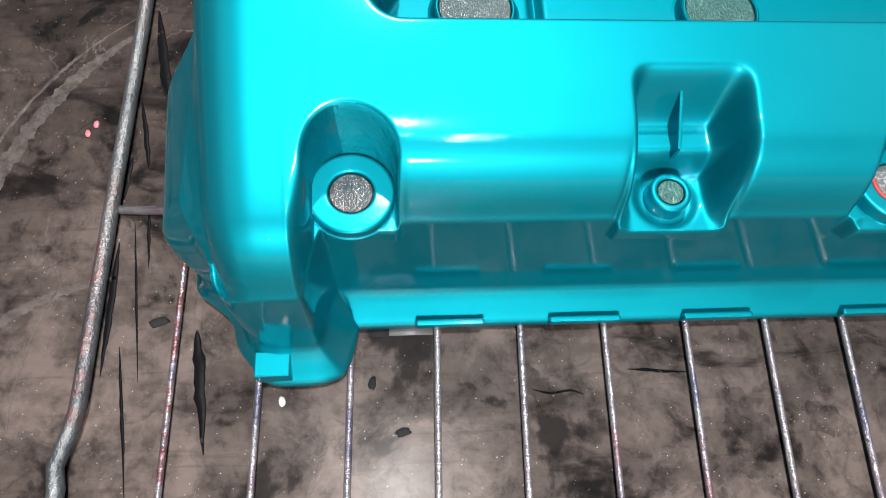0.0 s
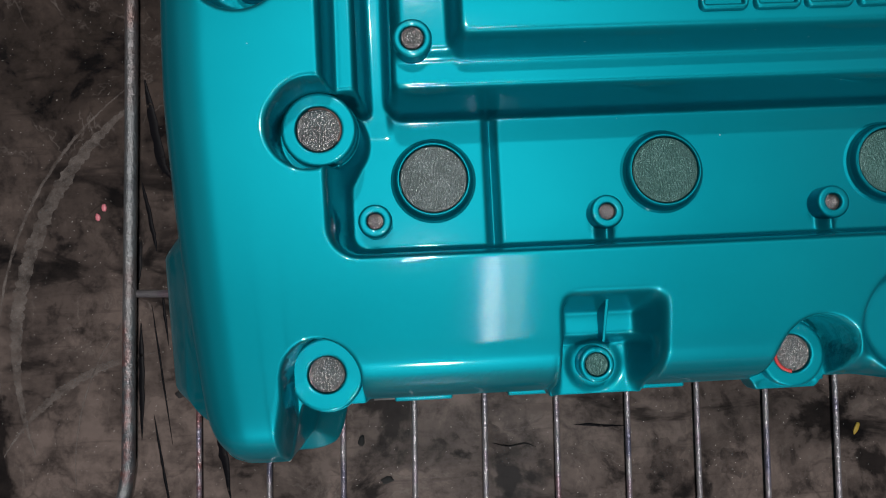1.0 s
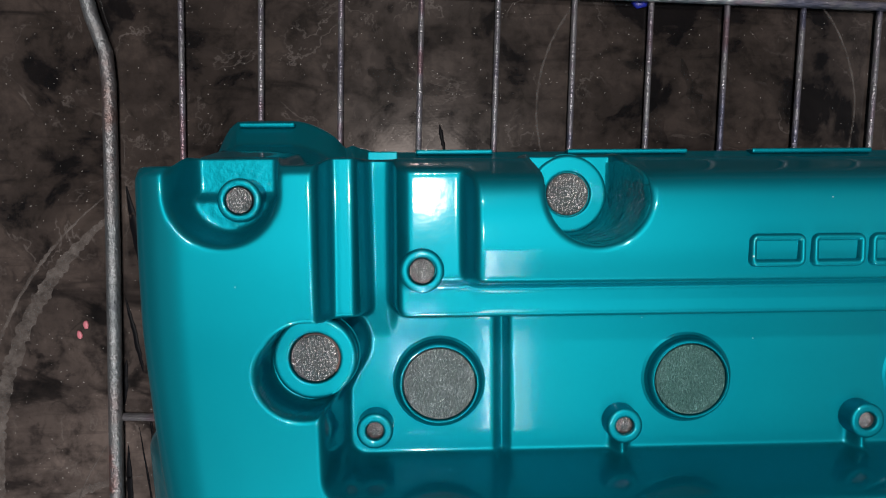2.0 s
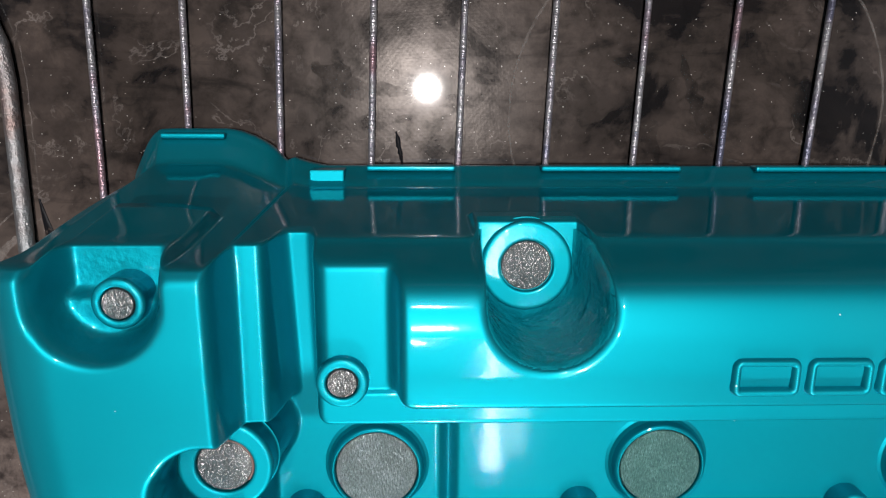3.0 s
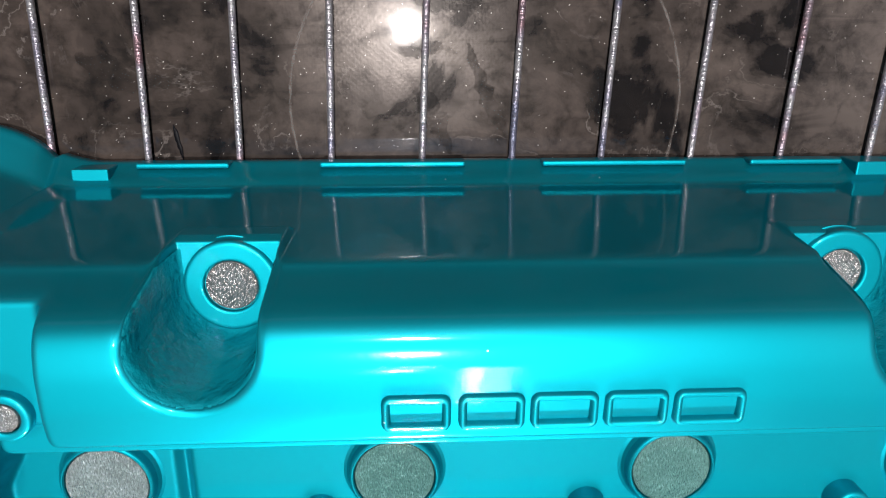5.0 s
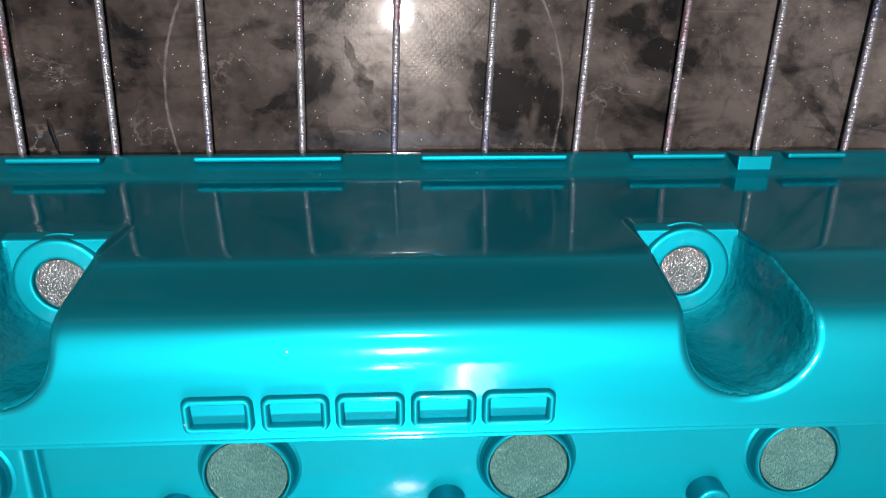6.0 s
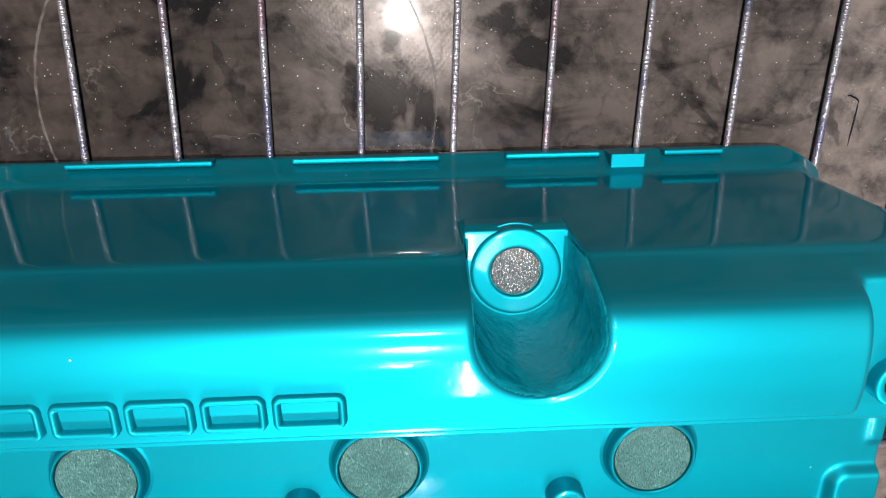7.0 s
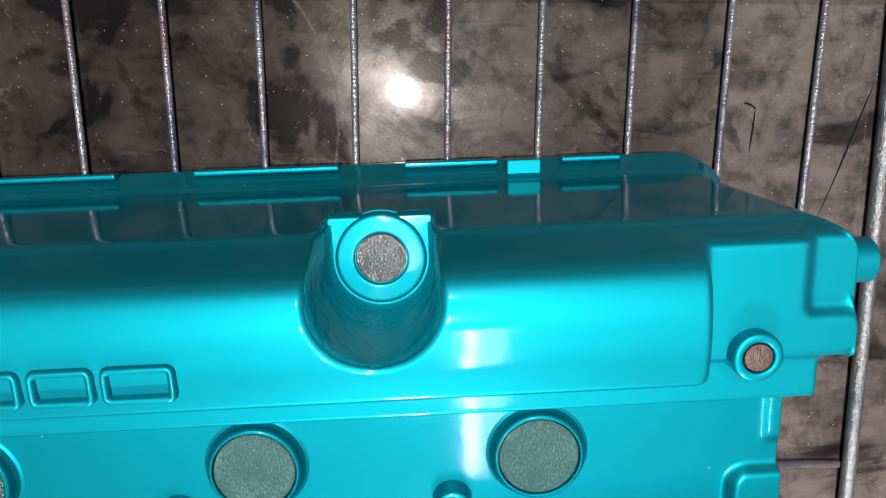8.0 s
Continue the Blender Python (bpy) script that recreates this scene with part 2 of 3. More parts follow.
PALE_SCUFF = mark("pale_dust_scuff", (0.15, 0.13, 0.12), 0.6, 0.30, 0.70, 130, 0.7)

WALL, wt, wb = material("grey_workshop_paint", (0.06, 0.07, 0.08), 0.8)
wn = noise_tex(wt, 3, 5, 0.6, obj_coords(wt))
wt.links.new(ramp(wt, wn.outputs["Fac"], [(0.3, (0.066, 0.082, 0.105)), (0.7, (0.088, 0.106, 0.132))]), wb.inputs["Base Color"])


# ---- helpers for meshes ----
def smooth(mesh):
    mesh.polygons.foreach_set("use_smooth", [True] * len(mesh.polygons))
    return mesh


def part(name, bm, mat, parent=None, label="", soft=True):
    me = bpy.data.meshes.new(name)
    bmesh.ops.recalc_face_normals(bm, faces=bm.faces)
    bm.to_mesh(me)
    bm.free()
    me.materials.append(mat)
    if soft:
        smooth(me)
    ob = new(name, me)
    ob.parent = parent
    if label:
        tagged(ob, label)
    return ob


def lathe(profile, cx=0, cy=0, segments=48):
    """A turned shape from (radius, height) pairs, radius 0 at an end closes it."""
    bm = bmesh.new()
    rings = []
    close = [profile[0]]
    for (r0, z0), (r1, z1) in zip(profile, profile[1:]):
        k = min(0.3, 0.00015 / max(1e-9, math.hypot(r1 - r0, z1 - z0)))
        close += [(r0 + (r1 - r0) * k, z0 + (z1 - z0) * k), (r1 + (r0 - r1) * k, z1 + (z0 - z1) * k), (r1, z1)]
    for r, z in close:
        if r <= 0:
            rings.append([bm.verts.new((cx, cy, z))])
        else:
            rings.append([bm.verts.new((cx + r * math.cos(a), cy + r * math.sin(a), z)) for a in (2 * math.pi * k / segments for k in range(segments))])
    for a, b in zip(rings, rings[1:]):
        for k in range(segments):
            q = (k + 1) % segments
            if len(a) == 1 and len(b) > 1:
                bm.faces.new((a[0], b[k], b[q]))
            elif len(b) == 1 and len(a) > 1:
                bm.faces.new((a[k], a[q], b[0]))
            elif len(a) > 1:
                bm.faces.new((a[k], a[q], b[q], b[k]))
    return bm


def block(x0, x1, y0, y1, z0, z1, bevel=0.0008, segments=2):
    bm = bmesh.new()
    bmesh.ops.create_cube(bm, size=1)
    for v in bm.verts:
        v.co = Vector(((x0 + x1) / 2 + v.co.x * (x1 - x0), (y0 + y1) / 2 + v.co.y * (y1 - y0), (z0 + z1) / 2 + v.co.z * (z1 - z0)))
    if bevel:
        bmesh.ops.bevel(bm, geom=list(bm.edges), offset=bevel, segments=segments, affect="EDGES", profile=0.5)
    return bm


def tube(points, radius, segments=10):
    """A round rod through the points, with closed ends."""
    bm = bmesh.new()
    pts = [Vector(p) for p in points]
    rings = []
    for i, p in enumerate(pts):
        d = (pts[min(i + 1, len(pts) - 1)] - pts[max(i - 1, 0)]).normalized()
        side = d.cross(Vector((0, 0, 1))).normalized()
        up = side.cross(d)
        rings.append([bm.verts.new(p + radius * (math.cos(a) * side + math.sin(a) * up)) for a in (2 * math.pi * k / segments for k in range(segments))])
    for a, b in zip(rings, rings[1:]):
        for k in range(segments):
            bm.faces.new((a[k], a[(k + 1) % segments], b[(k + 1) % segments], b[k]))
    bm.faces.new(rings[0]), bm.faces.new(rings[-1])
    return bm


# ---- setting ----
def slab(name, x0, x1, y0, y1, z0, z1, mat, label, category):
    ob = part(name, block(x0, x1, y0, y1, z0, z1, 0), mat, None, label, soft=False)
    return tagged(ob, label, category, kind="structure")


SHEET_TOP = 0.0030
slab("floor", -5, 5, -5, 5, -0.055, 0.001, WALL, "plain grey workshop floor", "floor")
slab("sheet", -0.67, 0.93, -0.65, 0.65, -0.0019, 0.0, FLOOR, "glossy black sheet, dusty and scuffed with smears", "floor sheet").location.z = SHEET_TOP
slab("wall_north", -5, 5, 5, 5.1, -0.05, 9.6, WALL, "plain grey workshop wall", "wall")
slab("wall_south", -5, 5, -5.1, -5, -0.05, 9.6, WALL, "plain grey workshop wall", "wall")
slab("wall_east", 5, 5.1, -5.1, 5.1, -0.05, 9.6, WALL, "plain grey workshop wall", "wall")
slab("wall_west", -5.1, -5, -5.1, 5.1, -0.05, 9.6, WALL, "plain grey workshop wall", "wall")
slab("ceiling", -5.1, 5.1, -5.1, 5.1, 9.6, 9.7, WALL, "plain grey workshop ceiling", "ceiling")

# ---- wire rack ----
rack = tagged(new("wire_rack"), "steel wire oven rack with paint-stained rods on the black sheet", "rack")
RACK_TURN = radians(-2.1)


def on_rack(x, y, z):
    """From the rack's own plan (middle rod through 0, 0) to the world."""
    return (x * math.cos(RACK_TURN) - y * math.sin(RACK_TURN) + 0.138, x * math.sin(RACK_TURN) + y * math.cos(RACK_TURN) - 0.0, z)


# each rod's place at the near and the far end, in rod spacings: the rack is a little bent
RODS = [(-6.78, -6.93), (-5.86, -5.95), (-4.88, -4.96), (-3.93, -3.96), (-2.98, -3.00), (-2.00, -2.03), (-1.03, -1.05), (-0.07, -0.07),
        (0.88, 0.92), (1.86, 1.92), (2.90, 2.93), (3.92, 3.94), (4.94, 4.95), (5.98, 6.00), (7.00, 7.03)]
for near, far_end in RODS:
    ends = [(y, 0.0369 * (near + (far_end - near) * (y + 0.16) / 0.30)) for y in (-0.19, -0.06, 0.06, 0.1575)]
    part("rod", tube([on_rack(x, y, 0.0056) for y, x in ends], 0.0014), ROD, rack)
part("cross_rod", tube([on_rack(-0.2875, -0.046, 0.0050), on_rack(0.292, -0.0505, 0.0050)], 0.0019), ROD, rack)
part("end_rod", tube([on_rack(-0.2875, 0.158, 0.0068), on_rack(0.0, 0.158, 0.0068), on_rack(0.292, 0.158, 0.0068)], 0.0022), ROD, rack)
LEFT = [(-0.165, 0.205, 0.006), (-0.152, 0.150, 0.0065), (-0.1465, 0.134, 0.0065), (-0.1455, 0.120, 0.0065), (-0.147, 0.04, 0.0065), (-0.1492, -0.04, 0.0065), (-0.151, -0.12, 0.0065),
        (-0.1527, -0.130, 0.0065), (-0.156, -0.142, 0.0065), (-0.1545, -0.150, 0.0065), (-0.154, -0.2, 0.0065)]
part("frame_rod", tube(LEFT, 0.0032, 14), FRAME, rack)
part("frame_rod", tube([(0.4315, 0.2, 0.0065), (0.432, 0.09, 0.0065), (0.432, 0.0, 0.0065), (0.433, -0.2, 0.0065)], 0.0032, 14), FRAME, rack)

# ---- the valve cover ----
cover = tagged(new("valve_cover"), "glossy teal painted cast engine valve cover lying on the rack", "engine part")
XL, XR, STEP = -0.0905, 0.351, 0.0004


def step(a, b, x):
    t = np.clip((x - a) / (b - a), 0, 1)
    return t * t * (3 - 2 * t)


def window(x, a, b, w):
    return step(a - w, a, x) * (1 - step(b, b + w, x))


def curve(x, xs, zs):
    """A smooth curve through the knots that never overshoots, flat beyond them."""
    xs, zs = np.array(xs, float), np.array(zs, float)
    h, d = np.diff(xs), np.diff(zs) / np.diff(xs)
    m = np.zeros_like(xs)
    same = d[:-1] * d[1:] > 0
    m[1:-1][same] = (2 * d[:-1] * d[1:] / (d[:-1] + d[1:] + 1e-30))[same]
    m[0], m[-1] = d[0], d[-1]
    x = np.clip(x, xs[0], xs[-1])
    k = np.clip(np.searchsorted(xs, x, side="right") - 1, 0, len(h) - 1)
    t = (x - xs[k]) / h[k]
    return (1 + 2 * t) * (1 - t) ** 2 * zs[k] + t * (1 - t) ** 2 * h[k] * m[k] + t * t * (3 - 2 * t) * zs[k + 1] + t * t * (t - 1) * h[k] * m[k + 1]


def sd_box(x, y, x0, x1, y0, y1, r=0.0):
    qx, qy = np.abs(x - (x0 + x1) / 2) - (x1 - x0) / 2 + r, np.abs(y - (y0 + y1) / 2) - (y1 - y0) / 2 + r
    return np.hypot(np.maximum(qx, 0), np.maximum(qy, 0)) + np.minimum(np.maximum(qx, qy), 0) - r


def sd_disc(x, y, cx, cy, r):
    return np.hypot(x - cx, y - cy) - r


def put(z, sd, level, w):
    """Lets z run to the level inside the shape, over a drafted wall of width w."""
    m = 1 - step(-w, 0, sd)
    return z * (1 - m) + level * m


def add_up(z, sd, level, w):
    """As put(), but only ever raises."""
    m = 1 - step(-w, 0, sd)
    return np.maximum(z, z * (1 - m) + level * m)


def front_line(x, seats=1):
    y = -0.0805 - 0.0225 * (1 - step(-0.0625, -0.0525, x))
    y = y - seats * (0.003 * window(x, 0.0425, 0.0765, 0.002) + 0.002 * window(x, -0.0515, -0.0285, 0.003) + 0.0045 * window(x, 0.1225, 0.1445, 0.004))
    d = np.clip(0.012 - (x - XL), 0, 0.012)
    y = y + 0.012 - np.sqrt(0.012 ** 2 - d ** 2)
    d = np.clip(0.004 - (XR - x), 0, 0.004)
    return y + 0.004 - np.sqrt(0.004 ** 2 - d ** 2)


def back_line(x, seats=1):
    y = 0.0757 + 0.0030 * step(-0.036, -0.032, x)
    y = y + 0.0016 * seats * (window(x, 0.0315, 0.0615, 0.002) + window(x, 0.2105, 0.2395, 0.002)) + 0.0030 * seats * window(x, -0.0745, -0.0475, 0.003)
    d = np.clip(0.005 - (x - XL), 0, 0.005)
    y = y - 0.005 + np.sqrt(0.005 ** 2 - d ** 2)
    d = np.clip(0.010 - (XR - x), 0, 0.010)
    return y - 0.010 + np.sqrt(0.010 ** 2 - d ** 2)


TOP_BOSSES = ((0.0465, 0.0675, 0.093), (0.2250, 0.0680, 0.0915))


def height(x, y):
    df, db, dl = y - front_line(x, 0), back_line(x, 0) - y, x - XL
    crown = curve(y, [-0.12, -0.10, -0.08, -0.06, -0.034, 0.0, 0.033, 0.055, 0.08], [0.1010, 0.1070, 0.1125, 0.1170, 0.1219, 0.1267, 0.1302, 0.1312, 0.1312])
    z = crown - curve(df, [-0.005, 0.0, 0.001, 0.0030, 0.0065, 0.0105, 0.0155, 0.022, 0.05], [0.0226, 0.0225, 0.0175, 0.0120, 0.0062, 0.0024, 0.0004, 0.0, 0.0])
    z = z - curve(dl, [0.0, 0.0006, 0.002, 0.005, 0.010, 0.018, 0.03], [0.0150, 0.0115, 0.0075, 0.0038, 0.0012, 0.0, 0.0])
    z = z - (1 - step(-0.0360, -0.0330, x)) * curve(db, [0.0, 0.0004, 0.0012, 0.0025, 0.02], [0.0028, 0.0016, 0.0006, 0.0, 0])
    # the deep middle with the plug floor
    z = put(z, sd_box(x, y, -0.0345, 0.40, -0.0288, 0.12, 0.010), 0.0870, 0.0030)
    # foot of the first bolt seat, channel and strip
    foot = np.minimum(sd_disc(x, y, -0.0385, 0.0163, 0.0142), np.maximum(x + 0.0255 + 0.545 * (0.0112 - y), np.abs(y - 0.0035) - 0.0075))
    z = add_up(z, foot, 0.1085, 0.0014)
    z = np.where(x > -0.0340, add_up(z, sd_box(x, y, -0.0345, -0.0140, 0.010, 0.12, 0.002), 0.087 + 0.0115 * np.clip((y - 0.018) / 0.06, 0, 1), 0.0008), z)
    z = add_up(z, sd_box(x, y, -0.0338, -0.0228, 0.0270, 0.12, 0.001), 0.1150, 0.0015)
    z = put(z, sd_box(x, y, 0.0222, 0.0264, -0.0272, 0.040, 0.0005), 0.0835, 0.0014)
    # the stepped upper deck
    rim = np.minimum(0.2, curve(y, [0.060, 0.0735, 0.0787, 0.085], [0.19, 0.1290, 0.1065, 0.08]))
    up = add_up(z, sd_box(x, y, -0.0152, 0.40, 0.0258, 0.12, 0.006), 0.1160, 0.0028)
    up = put(up, sd_box(x, y, 0.3455, 0.40, 0.0, 0.0405, 0.001), 0.0880, 0.0016)
    up = add_up(up, sd_box(x, y, -0.0112, 0.0120, 0.0393, 0.12, 0.004), 0.1203, 0.0016)
    up = add_up(up, sd_box(x, y, 0.3010, 0.40, 0.0415, 0.12, 0.002), 0.1205, 0.0016)
    up = put(up, sd_box(x, y, 0.3370, 0.40, 0.0545, 0.12, 0.003), 0.1178, 0.0012)
    deck = curve(y, [0.038, 0.042, 0.053, 0.060, 0.066, 0.0700, 0.0732, 0.0787], [0.1322, 0.1330, 0.1344, 0.1342, 0.1332, 0.1316, 0.1283, 0.1065])
    up = add_up(up, sd_box(x, y, 0.0085, 0.3090, 0.0392, 0.12, 0.005), deck, 0.0022)
    z = np.where(x > -0.0152, np.minimum(up, rim), z)
    for sx in (0.0670, 0.1552, 0.2435):
        z = add_up(z, sd_box(x, y, sx - 0.0026, sx + 0.0026, -0.0290, -0.0140), 0.0920, 0.0012)
    # pad at the far end of the plug floor
    z = add_up(z, sd_box(x, y, 0.3345, 0.40, -0.05, -0.0085, 0.006), 0.0905, 0.0012)
    # pocket and bolt seats of the left deck
    z = put(z, np.minimum(sd_disc(x, y, -0.0618, 0.0690, 0.0162), sd_box(x, y, -0.0780, -0.0456, 0.0690, 0.12)), 0.1188, 0.0040)
    z = put(z, sd_box(x, y, -0.0738, -0.0470, 0.0668, 0.12), 0.1148, 0.0006)
    # front pocket with its rib
    pocket = sd_box(x, y, 0.0428, 0.0790, -0.14, -0.0438, 0.006)
    low = 0.0985 - 0.0115 * (1 - step(-0.0640, -0.0610, y))
    m = step(0.0428, 0.0455, x) * (1 - step(0.0728, 0.0790, x)) * (1 - step(-0.0530, -0.0438, y)) * (1 - step(-0.0020, 0, pocket))
    z = z * (1 - m) + low * m
    z = put(z, sd_disc(x, y, 0.0600, -0.0723, 0.0104), 0.0852, 0.0010)
    # seat round the oil filler
    z = put(z, sd_disc(x, y, 0.1710, -0.0610, 0.0222), 0.1105, 0.0015)
    z = put(z, sd_disc(x, y, 0.1710, -0.0610, 0.0190), 0.1070, 0.0015)
    return np.maximum(z, 0.080)


def rim_drop(u, lip):
    return lip - np.sqrt(lip * lip - np.clip(u, 0, lip) ** 2)


def carve(z, sd, floor, lip=0.0016, w=0.0015):
    """Sinks the shape to the floor with a rounded rim and a steep, faintly drafted wall."""
    u = -sd
    drop = rim_drop(u, lip)
    t = np.clip((u - 0.85 * lip) / w, 0, 1)
    t = 1 - (1 - t) ** 2
    return np.where(u > 0, np.minimum(z, (z - drop) * (1 - t) + floor * t), z)


# open bolt recesses: middle, radius, floor, the side they open to, rim rounding
OPEN_RECESSES = [(cx, 0.0677, r, cz - 0.0016, 1, 0.0027) for (cx, cy, cz), r in zip(TOP_BOSSES, (0.0174, 0.0181))]
OPEN_RECESSES += [(-0.0418, -0.0706, 0.0160, 0.0880, -1, 0.0018), (0.1337, -0.0712, 0.0166, 0.0900, -1, 0.0018)]


def recesses(x, y, z):
    """The bolt recesses, cut into the smoothed casting."""
    seat = np.minimum(sd_disc(x, y, -0.0405, 0.0140, 0.0154), sd_disc(x, y, -0.0385, 0.0163, 0.0156))
    z = np.where(x < -0.0268, carve(z, seat, 0.1085, 0.0021, 0.0012), z)
    for cx, cy, r, floor, side, lip in OPEN_RECESSES:
        low, high = (cy, 0.12) if side > 0 else (-0.14, cy)
        z = carve(z, np.minimum(sd_disc(x, y, cx, cy, r), sd_box(x, y, cx - r, cx + r, low, high)), floor, lip, 0.0006)
    return z


def recess_wall(cx, cy, r, floor, side, lip, base_z):
    """The smooth steep wall of an open recess: a U in plan, faintly drafted, with a fillet at its foot."""
    bm = bmesh.new()
    end = (back_line if side > 0 else front_line)(np.array([cx]), 0)[0] - side * 0.0003
    plan = [(-1, 0, end - (end - cy) * k / 14) for k in range(14)]
    plan += [(-math.cos(a), -side * math.sin(a), None) for a in (math.pi * k / 64 for k in range(65))]
    plan += [(1, 0, cy + (end - cy) * k / 14) for k in range(1, 15)]
    rings = []
    for nx, ny, y in plan:
        x0, y0 = cx + nx * r, (cy + ny * r) if y is None else y
        top = base_z(x0, y0)
        ring = []
        for u, f in ((0.70 * lip, 0), (0.85 * lip, 0), (0.95 * lip, 0.10), (1.0 * lip, 0.25), (1.05 * lip, 0.5), (1.1 * lip, 0.75), (1.16 * lip, 0.90), (1.28 * lip, 0.97), (1.5 * lip, 1.0)):
            z = (top - rim_drop(u, lip)) * (1 - f) + (floor + 0.00005) * f - 0.00006 * (u < 0.8 * lip)
            ring.append(bm.verts.new((x0 - nx * u, y0 - ny * u, max(z, floor - 0.0002))))
        rings.append(ring)
    for a, b in zip(rings, rings[1:]):
        for k in range(len(a) - 1):
            bm.faces.new((a[k], a[k + 1], b[k + 1], b[k]))
    return part("recess_wall", bm, CAST_TEAL, cover)


def cover_body():
    nx, ny = int(round((XR - XL) / STEP)) + 1, 420
    xs = np.linspace(XL, XR, nx)
    v = np.linspace(0, 1, ny)
    X = np.repeat(xs[:, None], ny, 1)
    v = v[None, :]
    Yb = -0.0805 + v * (0.0757 + 0.0805) + (front_line(X, 0) + 0.0805) * (1 - v) ** 4 + (back_line(X, 0) - 0.0757) * v ** 4
    Y = Yb + (front_line(X) - front_line(X, 0)) * (1 - v) ** 14 + (back_line(X) - back_line(X, 0)) * v ** 14
    Z = height(X, Y)
    # cast edges: round every step by about a millimetre
    g = np.exp(-0.5 * (np.arange(-7, 8) / 2.5) ** 2)
    g /= g.sum()
    for axis in (0, 1):
        wide = np.pad(Z, [(7, 7) if a == axis else (0, 0) for a in (0, 1)], mode="edge")
        Z = sum(w * (wide[k:k + nx, :] if axis == 0 else wide[:, k:k + ny]) for k, w in enumerate(g))
    plain_z = Z

    def base_z(x, y):
        k = int(np.clip(round((x - XL) / (XR - XL) * (nx - 1)), 0, nx - 1))
        return float(np.interp(y, Y[k], plain_z[k]))

    Z = recesses(X, Y, Z)
    skew = 0.0075 * np.clip((0.03 - Y) / 0.13, 0, 1.2) ** 1.3 * (1 - step(XL, -0.03, X))
    co = np.stack([X + skew, Y, Z], -1).reshape(-1, 3)
    i, j = np.meshgrid(np.arange(nx - 1), np.arange(ny - 1), indexing="ij")
    a = (i * ny + j).ravel()
    quads = np.stack([a, a + ny, a + ny + 1, a + 1], 1)
    # the loop round the edge, counter-clockwise, and the walls that hang from it
    loop = [k * ny for k in range(nx)] + [(nx - 1) * ny + k for k in range(1, ny)] + [k * ny + ny - 1 for k in range(nx - 2, -1, -1)] + [k for k in range(ny - 2, 0, -1)]
    loop = np.array(loop)
    edge = co[loop]
    plain = np.stack([X + skew, Yb], -1).reshape(-1, 2)[loop]
    tang = np.roll(plain, -8, 0) - np.roll(plain, 8, 0)
    nrm = np.stack([tang[:, 1], -tang[:, 0]], 1)
    nrm /= np.linalg.norm(nrm, axis=1)[:, None] + 1e-9
    kern = np.hanning(51)
    kern /= kern.sum()
    nrm = np.stack([np.convolve(np.concatenate([nrm[-25:, k], nrm[:, k], nrm[:25, k]]), kern, "valid") for k in (0, 1)], 1)
    nrm /= np.linalg.norm(nrm, axis=1)[:, None] + 1e-9
    ex, ey, ez = edge.T
    px, py = plain.T
    west = step(0.3, 0.8, -nrm[:, 0])
    north = step(0.3, 0.8, nrm[:, 1])
    bulge = 0.0185 * west * window(py, -0.072, -0.024, 0.018) + 0.002 * west
    rear = 0.0022 * north * step(-0.05, -0.02, px)
    # the rear left corner runs out into a lobe, straight to the rear
    lobe = 0.0145 * step(0.02, 0.35, nrm[:, 1]) * (py > 0.05) * np.clip((px + 0.0955) / 0.0115, 0, 1) * (1 - step(-0.062, -0.022, px))
    out = 0.8 * bulge + rear
    full = np.full_like(ez, 1.0)

    def swell(z):
        f = (0.11 - z) / 0.09
        return np.sin(0.5 * np.pi * np.clip((f - 0.06) / 0.5, 0, 1)) * (1 - 0.2 * step(0.6, 1, f))

    rows = [(ez - 0.0006, full * 0.0003, 1.0), (ez - 0.0022, full * 0.0006, 1.0)]
    for u in (0.12, 0.25, 0.4, 0.55, 0.7, 0.85):
        zz = (ez - 0.0022) * (1 - u) + 0.08 * u
        rows.append((zz, bulge * swell(zz) + rear * (0.11 - zz) / 0.09 + 0.0006, 1.0))
    for zz, keep in ((0.0800, 0.95), (0.0785, 0.5), (0.0775, 0.05), (0.0768, 0), (0.0700, 0), (0.0600, 0), (0.0500, 0), (0.0400, 0), (0.0300, 0), (0.0262, 0)):
        f = (0.11 - zz) / 0.09
        rows.append((full * zz, bulge * swell(zz) + rear * f + 0.0006, keep))
    lip = 0.0098 - 0.004 * west - 0.0045 * north * step(-0.05, -0.02, px)
    for zz, d in ((0.0246, 0.0012), (0.0226, 0.0024)):
        rows.append((full * zz, out + d, 0))
    for zz, g in ((0.0190, 0.45), (0.0148, 0.80), (0.0130, 0.96), (0.0118, 1.08), (0.0105, 1.14), (0.0071, 1.14), (0.0071, 0.5)):
        rows.append((full * zz, out + 0.001 + lip * g, 0))
    verts, faces = [co], [quads]
    last, base, n = loop, len(co), len(loop)
    for zz, d, keep in rows:
        slope = np.clip((0.11 - zz) / 0.09, 0, 1)
        ring = np.stack([px + (ex - px) * keep + nrm[:, 0] * d, py + (ey - py) * keep + nrm[:, 1] * d + lobe * slope, zz], 1)
        verts.append(ring)
        idx = base + np.arange(n)
        faces.append(np.stack([last, idx, np.roll(idx, -1), np.roll(last, -1)], 1))
        last, base = idx, base + n
    verts, faces = np.concatenate(verts), np.concatenate(faces)
    me = bpy.data.meshes.new("body")
    me.vertices.add(len(verts))
    me.vertices.foreach_set("co", verts.astype(np.float32).ravel())
    me.loops.add(4 * len(faces))
    me.loops.foreach_set("vertex_index", faces.astype(np.int32).ravel())
    me.polygons.add(len(faces))
    me.polygons.foreach_set("loop_start", np.arange(0, 4 * len(faces), 4, dtype=np.int32))
